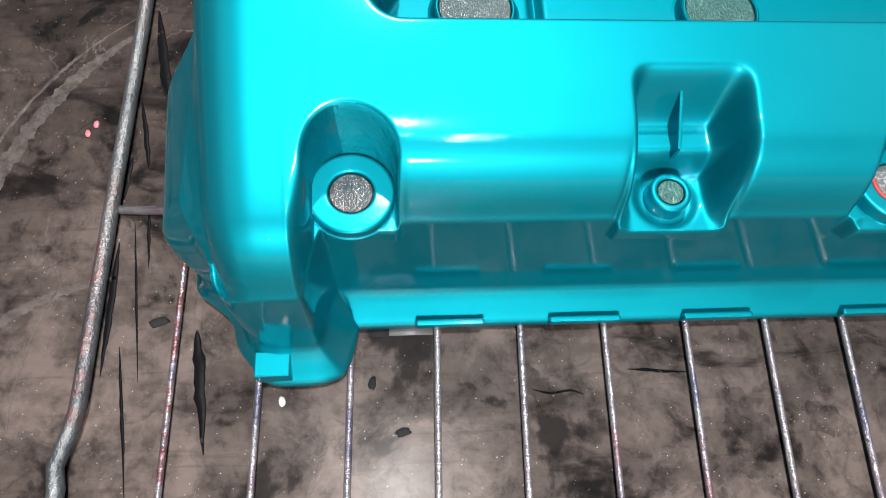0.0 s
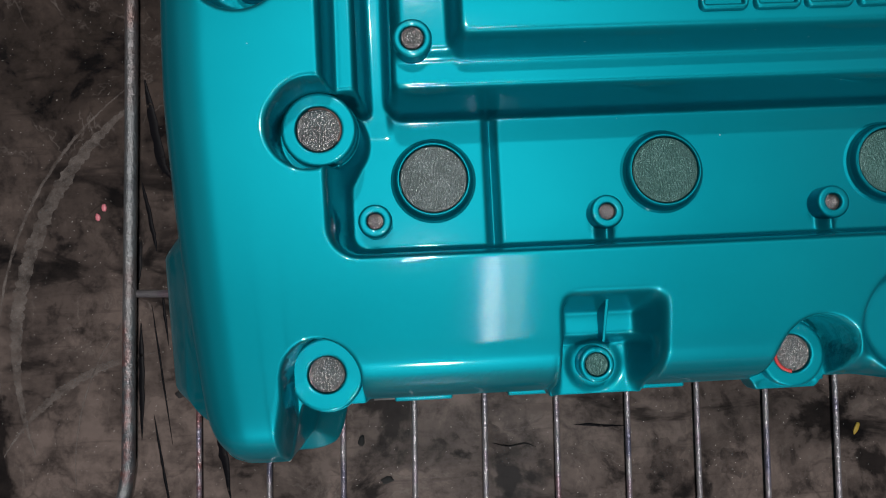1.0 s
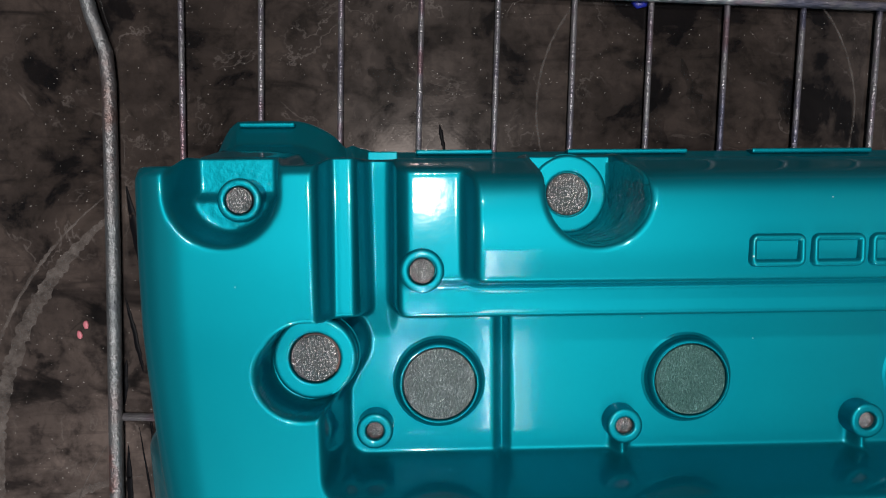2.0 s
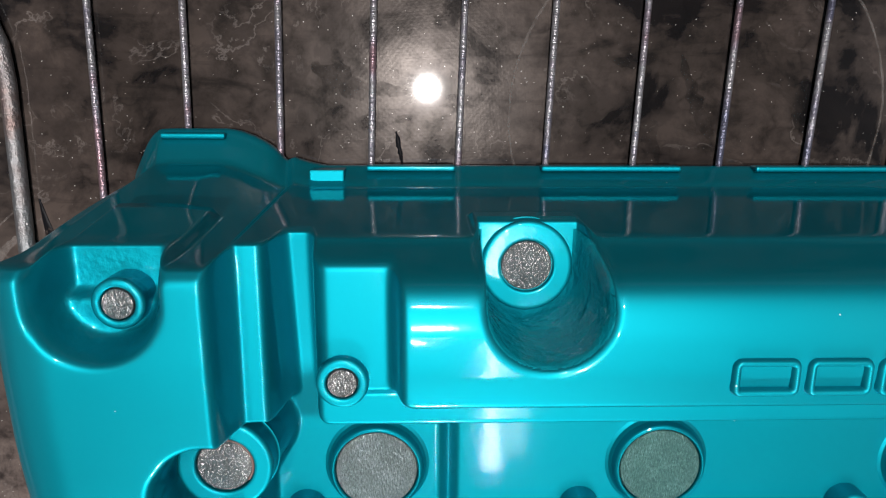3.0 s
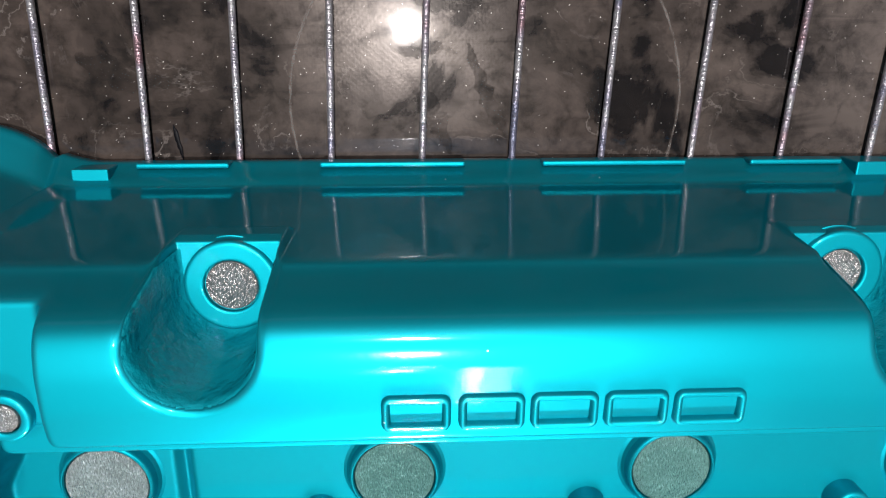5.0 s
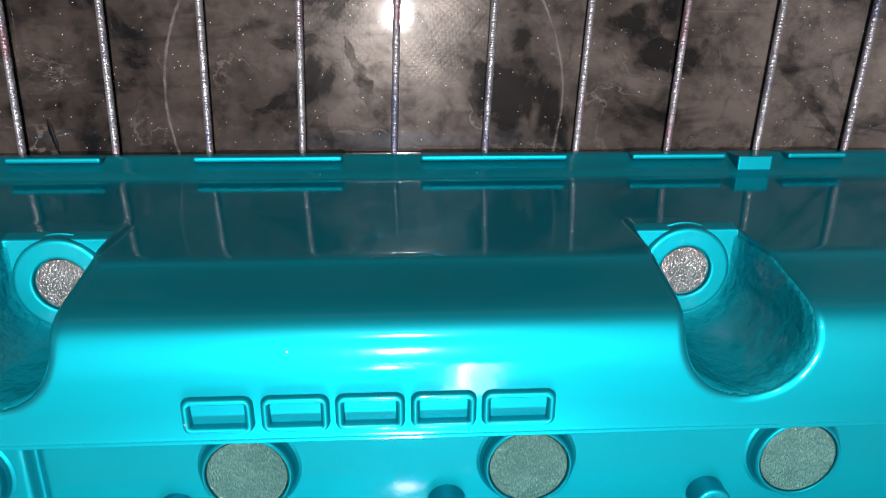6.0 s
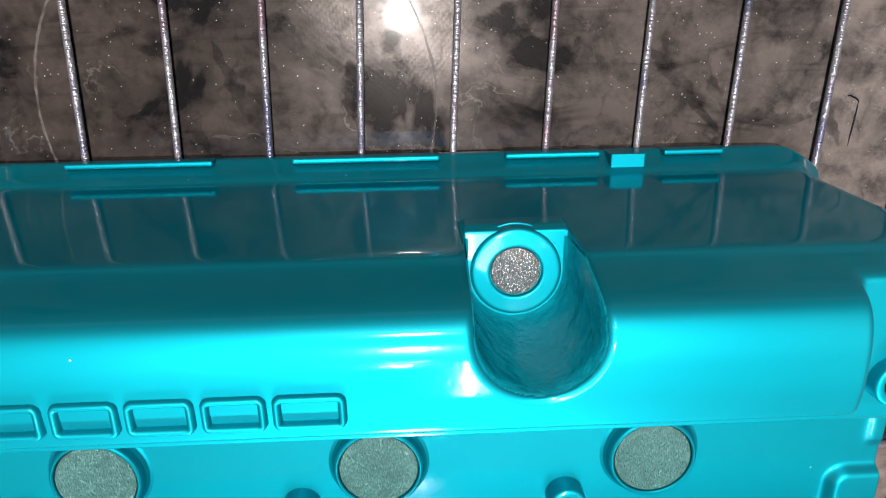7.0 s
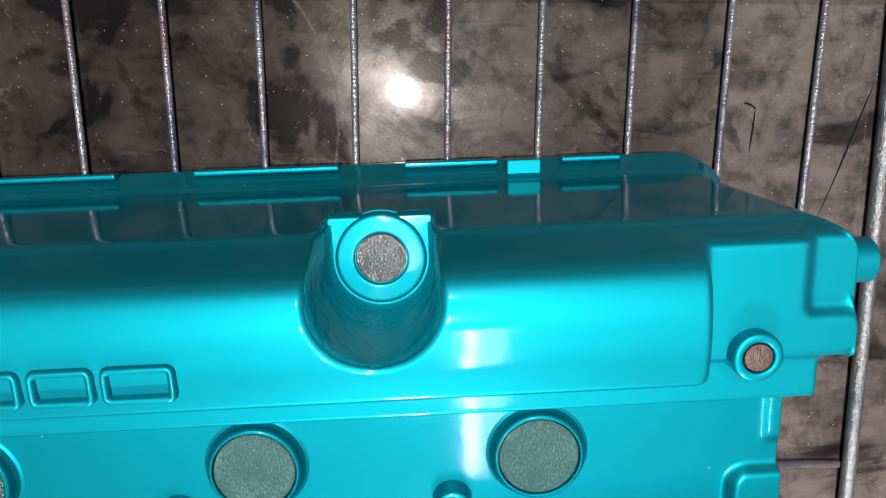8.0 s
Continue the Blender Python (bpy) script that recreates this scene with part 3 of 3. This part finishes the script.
    me.update(calc_edges=True)
    me.validate()
    me.materials.append(TEAL)
    ob = new("body", smooth(me))
    ob.parent = cover
    for recess in OPEN_RECESSES:
        recess_wall(*recess, base_z)


cover_body()


def ring_seat(name, x, y, z, r_out, r_in, down, disc_mat, disc_label, lip=0.0006, flare=0.0006):
    seat = part(name, lathe([(r_out + flare, z - down), (r_out + 0.45 * flare, z - down + 0.25 * flare), (r_out + 0.1 * flare, z - down + 0.8 * flare), (r_out, z - 0.0012), (r_out - 0.0001, z - 0.0007), (r_out - 0.0004, z - 0.0003), (r_out - 0.0008, z - 0.00008), (r_out - 0.0013, z), (r_in + 0.0009, z), (r_in + 0.0004, z - 0.0001), (r_in + 0.0001, z - 0.0004), (r_in, z - 0.0030)], x, y), TEAL, cover)
    part("masking_disc", lathe([(r_in - 0.0001, z - 0.0016), (r_in - 0.0004, z - lip), (r_in * 0.6, z - lip + 0.0001), (0, z - lip + 0.0002)], x, y, 40), disc_mat, seat, disc_label)
    return seat


for k in range(4):
    ring_seat("plug_tube", 0.0015 + 0.0900 * k, 0.0010, 0.0918, 0.0146, 0.0130, 0.0049, PLUG_TAPE if k == 0 else GREEN_TAPE,
              "grey fibrous masking disc" if k == 0 else "green oversprayed masking disc", 0.0006, 0.0022)
for x, y, z in TOP_BOSSES:
    ring_seat("bolt_seat", x, y, z, 0.0135, 0.0076, 0.0040, TAPE, "grey crinkled masking disc", 0.0010)
first_seat = ring_seat("bolt_seat", -0.0385, 0.0163, 0.1140, 0.0132, 0.0080, 0.0070, TAPE, "grey fibrous masking disc", 0.0008)
ring_seat("bolt_seat", -0.0418, -0.0710, 0.0915, 0.0138, 0.0070, 0.0040, TAPE, "grey fibrous masking disc", 0.0008)
front_seat = ring_seat("bolt_seat", 0.1338, -0.0715, 0.0950, 0.0125, 0.0072, 0.0060, TAPE, "grey masking disc with red tape beneath", 0.0010)
ring_seat("bolt_seat", 0.0600, -0.0723, 0.0920, 0.0068, 0.0045, 0.0070, GREEN_TAPE, "small green masking disc", 0.0004)
ring_seat("screw_boss", -0.0583, 0.0662, 0.1240, 0.0066, 0.0042, 0.0100, TAPE, "small grey screw plug", 0.0002)
ring_seat("screw_boss", -0.0045, 0.0445, 0.1230, 0.0068, 0.0041, 0.0080, TAPE, "small grey screw plug", 0.0002)
ring_seat("screw_boss", 0.3230, 0.0452, 0.1245, 0.0068, 0.0041, 0.0090, RUST_TAPE, "rusty screw plug", 0.0002)
for x in (-0.0213, 0.0670, 0.1552, 0.2435):
    ring_seat("screw_boss", x, -0.0145, 0.0945, 0.0064, 0.0031, 0.0090, TAPE, "dark screw hole", 0.0025)

fin = block(0.0594, 0.0606, -0.0630, -0.0450, 0.0965, 0.1030, 0.0003, 2)
for v in fin.verts:
    if v.co.z > 0.1:
        v.co.z += 0.0100 * (v.co.y + 0.0630) / 0.018
part("pocket_rib", fin, TEAL, cover, soft=False)
RED_TAPE = material("red_masking_tape", (0.42, 0.03, 0.03), 0.5)[0]
tape_bm = bmesh.new()
edge_rows = [[tape_bm.verts.new((0.1338 + r * math.cos(a), -0.0715 + r * math.sin(a), z)) for r, z in ((0.0073, 0.0952), (0.0062, 0.0951), (0.0060, 0.0938), (0.0072, 0.0938))]
             for a in (radians(165 + 7 * k) for k in range(15))]
for a, b in zip(edge_rows, edge_rows[1:]):
    for k in range(4):
        tape_bm.faces.new((a[k], a[(k + 1) % 4], b[(k + 1) % 4], b[k]))
part("tape_edge", tape_bm, RED_TAPE, front_seat, "torn red masking tape edge")

ring_bm = bmesh.new()
ring_rows = [[ring_bm.verts.new((-0.0385 + r * math.cos(a), 0.0163 + r * math.sin(a), z)) for r, z in ((0.0080, 0.1128), (0.0079, 0.11345), (0.0075, 0.1136), (0.0073, 0.1133), (0.0073, 0.1128))]
             for a in (radians(-35 + 8 * k) for k in range(20))]
for a, b in zip(ring_rows, ring_rows[1:]):
    for k in range(4):
        ring_bm.faces.new((a[k], a[k + 1], b[k + 1], b[k]))
part("tape_edge", ring_bm, material("red_brown_primer", (0.10, 0.052, 0.045), 0.5)[0], first_seat, "red-brown edge beside the masking disc")

# raised plain frames in place of the maker's mark
def mark_plate(x0, x1, y0, y1, radius):
    """A rounded raised band round a rectangle."""
    bm = bmesh.new()
    loops = []
    for d, z in ((0.0, 0.1322), (0.0001, 0.1347), (0.0004, 0.1354), (0.0008, 0.1358), (0.0014, 0.1358), (0.0019, 0.1354), (0.0022, 0.1347), (0.0024, 0.1330)):
        ring = []
        r = max(0.0003, radius - d)
        for cx, cy, a0 in ((x1 - d - r, y1 - d - r, 0), (x0 + d + r, y1 - d - r, 90), (x0 + d + r, y0 + d + r, 180), (x1 - d - r, y0 + d + r, 270)):
            ring += [bm.verts.new((cx + r * math.cos(radians(a0 + 11.25 * k)), cy + r * math.sin(radians(a0 + 11.25 * k)), z)) for k in range(9)]
        loops.append(ring)
    for p, q in zip(loops, loops[1:]):
        for k in range(len(p)):
            bm.faces.new((p[k], p[(k + 1) % len(p)], q[(k + 1) % len(p)], q[k]))
    return bm


for x0, x1 in ((0.0900, 0.1068), (0.1083, 0.1245), (0.1256, 0.1422), (0.1434, 0.1592), (0.1603, 0.1782)):
    part("mark_plate", mark_plate(x0, x1, 0.0457, 0.0556, 0.0024), TEAL, cover)

# thick tabs along the flange, small blocks on it
for x0, x1 in ((-0.006, 0.029), (0.063, 0.119), (0.149, 0.206), (0.2315, 0.2690), (0.294, 0.318)):
    part("flange_tab", block(x0, x1, 0.0864, 0.0886, 0.0105, 0.0172, 0.0009, 3), TEAL, cover, soft=False)
part("flange_tab", block(-0.085, -0.060, 0.0988, 0.1010, 0.0105, 0.0172, 0.0009, 3), TEAL, cover, soft=False)
for x0, x1 in ((-0.020, 0.008), (0.035, 0.065), (0.092, 0.122), (0.162, 0.192)):
    part("flange_tab", block(x0, x1, -0.0938, -0.0912, 0.0105, 0.0160, 0.0009, 3), TEAL, cover, soft=False)
for x0, x1, y0, y1 in ((-0.0275, -0.0140, 0.0800, 0.0875), (0.2715, 0.2850, 0.0805, 0.0885), (-0.0820, -0.0685, -0.1138, -0.1040)):
    part("locating_block", block(x0, x1, y0, y1, 0.0105, 0.0225, 0.0006), TEAL, cover, soft=False)
part("end_knob", lathe([(0, 0.004), (0.0055, 0.004), (0.0064, 0.003), (0.0064, -0.0118)], 0, 0, 32), TEAL, cover).matrix_basis = pose(0.3565, 0.0660, 0.108, 0, 90, 0)


# ---- marks and crumbs on the sheet ----
def stroke(name, points, width, mat, label, wobble=0.25, seed=1, closed=False):
    """A flat ribbon of uneven width along the points, 0.2 mm thick."""
    rng = random.Random(seed)
    pts = [Vector((*p, 0)) for p in points]
    fine_pts = []
    n = len(pts)
    for i in range(n if closed else n - 1):
        p0, p1, p2, p3 = (pts[(i + k) % n] if closed else pts[min(max(i + k, 0), n - 1)] for k in (-1, 0, 1, 2))
        for u in (0, 0.2, 0.4, 0.6, 0.8):
            fine_pts.append(0.5 * (2 * p1 + (p2 - p0) * u + (2 * p0 - 5 * p1 + 4 * p2 - p3) * u * u + (3 * p1 - p0 - 3 * p2 + p3) * u ** 3))
    if not closed:
        fine_pts.append(pts[-1])
    bm = bmesh.new()
    rows, m = [], len(fine_pts)
    for i, p in enumerate(fine_pts):
        a, b = (fine_pts[i - 1], fine_pts[(i + 1) % m]) if closed else (fine_pts[max(i - 1, 0)], fine_pts[min(i + 1, m - 1)])
        d = (b - a).normalized()
        side = Vector((-d.y, d.x, 0))
        f = i / (m - 1)
        taper = 1 if closed else min(1, 0.15 + 3.2 * f, 0.10 + 2.2 * (1 - f))
        w = 0.5 * width * taper
        l, r = w * (1 + rng.uniform(-wobble, wobble)), w * (1 + rng.uniform(-wobble, wobble))
        rows.append([bm.verts.new(p + side * l + Vector((0, 0, 0.00005))), bm.verts.new(p + side * l * 0.8 + Vector((0, 0, 0.00025))),
                     bm.verts.new(p - side * r * 0.8 + Vector((0, 0, 0.00025))), bm.verts.new(p - side * r + Vector((0, 0, 0.00005)))])
    for a, b in list(zip(rows, rows[1:])) + ([(rows[-1], rows[0])] if closed else []):
        for k in range(3):
            bm.faces.new((a[k], a[k + 1], b[k + 1], b[k]))
    ob = part(name, bm, mat, None, label)
    ob.location.z = SHEET_TOP
    return tagged(ob, label, "paint mark" if mat is not PALE_SCUFF else "scuff", "marks on the sheet")


STREAKS = [((-0.1412, 0.0733), (-0.1373, 0.0505), (-0.1328, 0.0287), (-0.1269, 0.0208), 0.0042), ((-0.1437, 0.0208), (-0.1407, 0.0070), (-0.1377, -0.0089), (-0.1368, -0.0148), 0.0022),
           ((-0.1442, -0.0089), (-0.1457, -0.0168), (-0.1457, -0.0247), (-0.1462, -0.0306), 0.0030), ((-0.1397, -0.0415), (-0.1368, -0.0643), (-0.1338, -0.0880), (-0.1308, -0.1108), 0.0010),
           ((-0.1343, -0.0346), (-0.1338, -0.0435), (-0.1328, -0.0524), (-0.1318, -0.0623), 0.0014), ((-0.1095, -0.0900), (-0.1076, -0.1048), (-0.1056, -0.1207), (-0.1031, -0.1395), 0.0046),
           # the first streak here paints the shadow beside the left frame rod
           ((-0.1452, -0.0504), (-0.1452, -0.0702), (-0.1455, -0.0900), (-0.1457, -0.1078), 0.0028), ((-0.1397, -0.0959), (-0.1368, -0.1147), (-0.1338, -0.1345), (-0.1308, -0.1553), 0.0014),
           ((0.0053, 0.1013), (0.0062, 0.0964), (0.0072, 0.0914), (0.0080, 0.0865), 0.0020), ((0.3728, 0.1065), (0.3753, 0.1058), (0.3778, 0.1043), (0.3780, 0.1033), 0.0008),
           ((0.3780, 0.1038), (0.3776, 0.0973), (0.3771, 0.0914), (0.3766, 0.0855), 0.0008), ((0.4273, 0.1112), (0.4213, 0.0934), (0.4154, 0.0756), (0.4085, 0.0568), 0.0008),
           ((0.0691, -0.1118), (0.0780, -0.1123), (0.0869, -0.1133), (0.0948, -0.1137), 0.0014), ((0.0275, -0.1187), (0.0354, -0.1207), (0.0433, -0.1197), (0.0493, -0.1217), 0.0010)]
for k, (*pts, w) in enumerate(STREAKS):
    stroke("black_streak", pts, w, BLACK_MARK, "thin black mark on the sheet, dried paint with one painted rod shade", seed=k)
SMEARS = [((0.1205, 0.1320), (0.1265, 0.1161), (0.1324, 0.1043), (0.1383, 0.0934), 0.0055), ((0.2868, 0.1290), (0.2986, 0.1171), (0.3105, 0.1043), (0.3234, 0.0904), 0.0050),
          ((0.3293, 0.0954), (0.3382, 0.0993), (0.3481, 0.0973), (0.3600, 0.0983), 0.0055), ((0.3580, 0.1033), (0.3639, 0.0993), (0.3689, 0.0934), (0.3728, 0.0855), 0.0060),
          ((0.1086, -0.1217), (0.1165, -0.1316), (0.1185, -0.1395), (0.1165, -0.1474), 0.016), ((0.1443, -0.1276), (0.1502, -0.1355), (0.1561, -0.1375), (0.1631, -0.1415), 0.012),
          ((0.3115, 0.1171), (0.3164, 0.1122), (0.3214, 0.1043), (0.3263, 0.0973), 0.0045), ((0.0908, 0.1300), (0.1007, 0.1280), (0.1087, 0.1310), (0.1166, 0.1280), 0.004),
          ((-0.0279, 0.1277), (-0.0180, 0.1217), (-0.0081, 0.1178), (0.0117, 0.1171), 0.010), ((0.0988, 0.1181), (0.1047, 0.1082), (0.1096, 0.0993), (0.1146, 0.0884), 0.0075), ((0.1720, 0.1241), (0.1740, 0.1142), (0.1730, 0.1063), (0.1749, 0.0983), 0.0090), ((0.0245, -0.1078), (0.0285, -0.1157), (0.0324, -0.1236), (0.0334, -0.1306), 0.010)]
for k, (*pts, w) in enumerate(SMEARS):
    stroke("dark_smear", pts, w, DARK_SMEAR, "blurred dark smear across the dusty sheet", 0.5, seed=50 + k)


def arc(cx, cy, r, a0, a1, n=24):
    return [(cx + r * math.cos(radians(a0 + (a1 - a0) * k / n)), cy + r * math.sin(radians(a0 + (a1 - a0) * k / n))) for k in range(n + 1)]


stroke("scuff_ring", arc(0.1285, 0.1075, 0.0772, 0, 345, 46), 0.0011, PALE_SCUFF, "thin pale ring scuffed into the dusty sheet", 0.4, 7, True)
stroke("scuff_arc", arc(-0.0533, -0.060, 0.1530, 125, 200), 0.0070, PALE_SCUFF, "broad pale curved scuff in the dust", 0.3, 8)
stroke("scuff_arc", arc(-0.0533, -0.060, 0.1615, 122, 190), 0.0016, PALE_SCUFF, "thin pale curved scuff in the dust", 0.4, 9)
stroke("scuff_arc", arc(-0.130, -0.160, 0.0950, 95, 150), 0.0040, PALE_SCUFF, "short pale curved scuff in the dust", 0.4, 10)
stroke("scuff_arc", arc(-0.060, -0.120, 0.1180, 140, 190), 0.0010, PALE_SCUFF, "thin pale curved scratch in the dust", 0.4, 12)

WHITE_CRUMB = material("white_paint_crumb", (0.62, 0.62, 0.58), 0.6)[0]
PINK_CRUMB = material("pink_paint_crumb", (0.45, 0.13, 0.16), 0.45)[0]
YELLOW_CRUMB = material("yellow_leaf_scrap", (0.30, 0.20, 0.02), 0.6)[0]
BLACK_CRUMB = material("black_rubber_crumb", (0.005, 0.005, 0.005), 0.9)[0]


def crumb(name, x, y, rx, ry, turn, mat, label, seed):
    rng = random.Random(seed)
    bm = bmesh.new()
    bmesh.ops.create_icosphere(bm, subdivisions=2, radius=1)
    for v in bm.verts:
        k = 1 + rng.uniform(-0.22, 0.22)
        v.co = Vector((v.co.x * rx * k, v.co.y * ry * k, max(-0.0001, 0.35 * min(rx, ry) * v.co.z)))
    bmesh.ops.transform(bm, matrix=pose(x, y, SHEET_TOP + 0.0002, 0, 0, turn), verts=bm.verts)
    return tagged(part(name, bm, mat, None, label), label, "debris")


crumb("paint_and_flare_fleck", -0.074, -0.120, 0.0014, 0.0024, 10, WHITE_CRUMB, "small white paint flake on the black sheet", 1)
crumb("paint_and_flare_fleck", -0.1625, 0.0085, 0.0013, 0.0021, 0, PINK_CRUMB, "small pink and white paint blob on the sheet", 2)
crumb("paint_and_flare_fleck", -0.1655, 0.0035, 0.0012, 0.0020, 15, PINK_CRUMB, "small pink paint blob on the sheet", 3)
crumb("leaf_scrap", 0.2145, -0.121, 0.0012, 0.0034, -25, YELLOW_CRUMB, "yellow dry leaf scrap on the sheet", 4)
crumb("rubber_crumb", -0.026, -0.134, 0.0032, 0.0017, 5, BLACK_CRUMB, "black crumb stuck to the dusty sheet", 5)
crumb("rubber_crumb", -0.038, -0.114, 0.0016, 0.0030, -10, BLACK_CRUMB, "black crumb stuck to the dusty sheet", 6)
crumb("rubber_crumb", -0.125, -0.086, 0.0042, 0.0022, 10, BLACK_CRUMB, "flat black crumb beside the rack", 7)

# flat grey rectangle with a black end, lying on the sheet
scrap = tagged(new("grey_strip"), "flat grey strip with a black end on the sheet", "debris")
scrap.location.z = SHEET_TOP
part("strip", block(-0.0308, -0.0120, -0.0945, -0.0885, 0.0001, 0.0004, 0), material("dull_grey_strip", (0.12, 0.12, 0.12), 0.5)[0], scrap)
part("black_end", block(-0.0390, -0.0308, -0.0950, -0.0885, 0.0001, 0.0005, 0), BLACK_CRUMB, scrap, "black end of the grey strip")
# a blue lens flare dot, put on the sheet as a solid crumb
BLUE_FLARE = material("blue_flare_dot", (0.02, 0.03, 0.35), 0.4)[0]
crumb("paint_and_flare_fleck", 0.1005, 0.1582, 0.0042, 0.0032, 20, BLUE_FLARE, "small blue lens flare dot, modelled as a crumb on the sheet", 8)
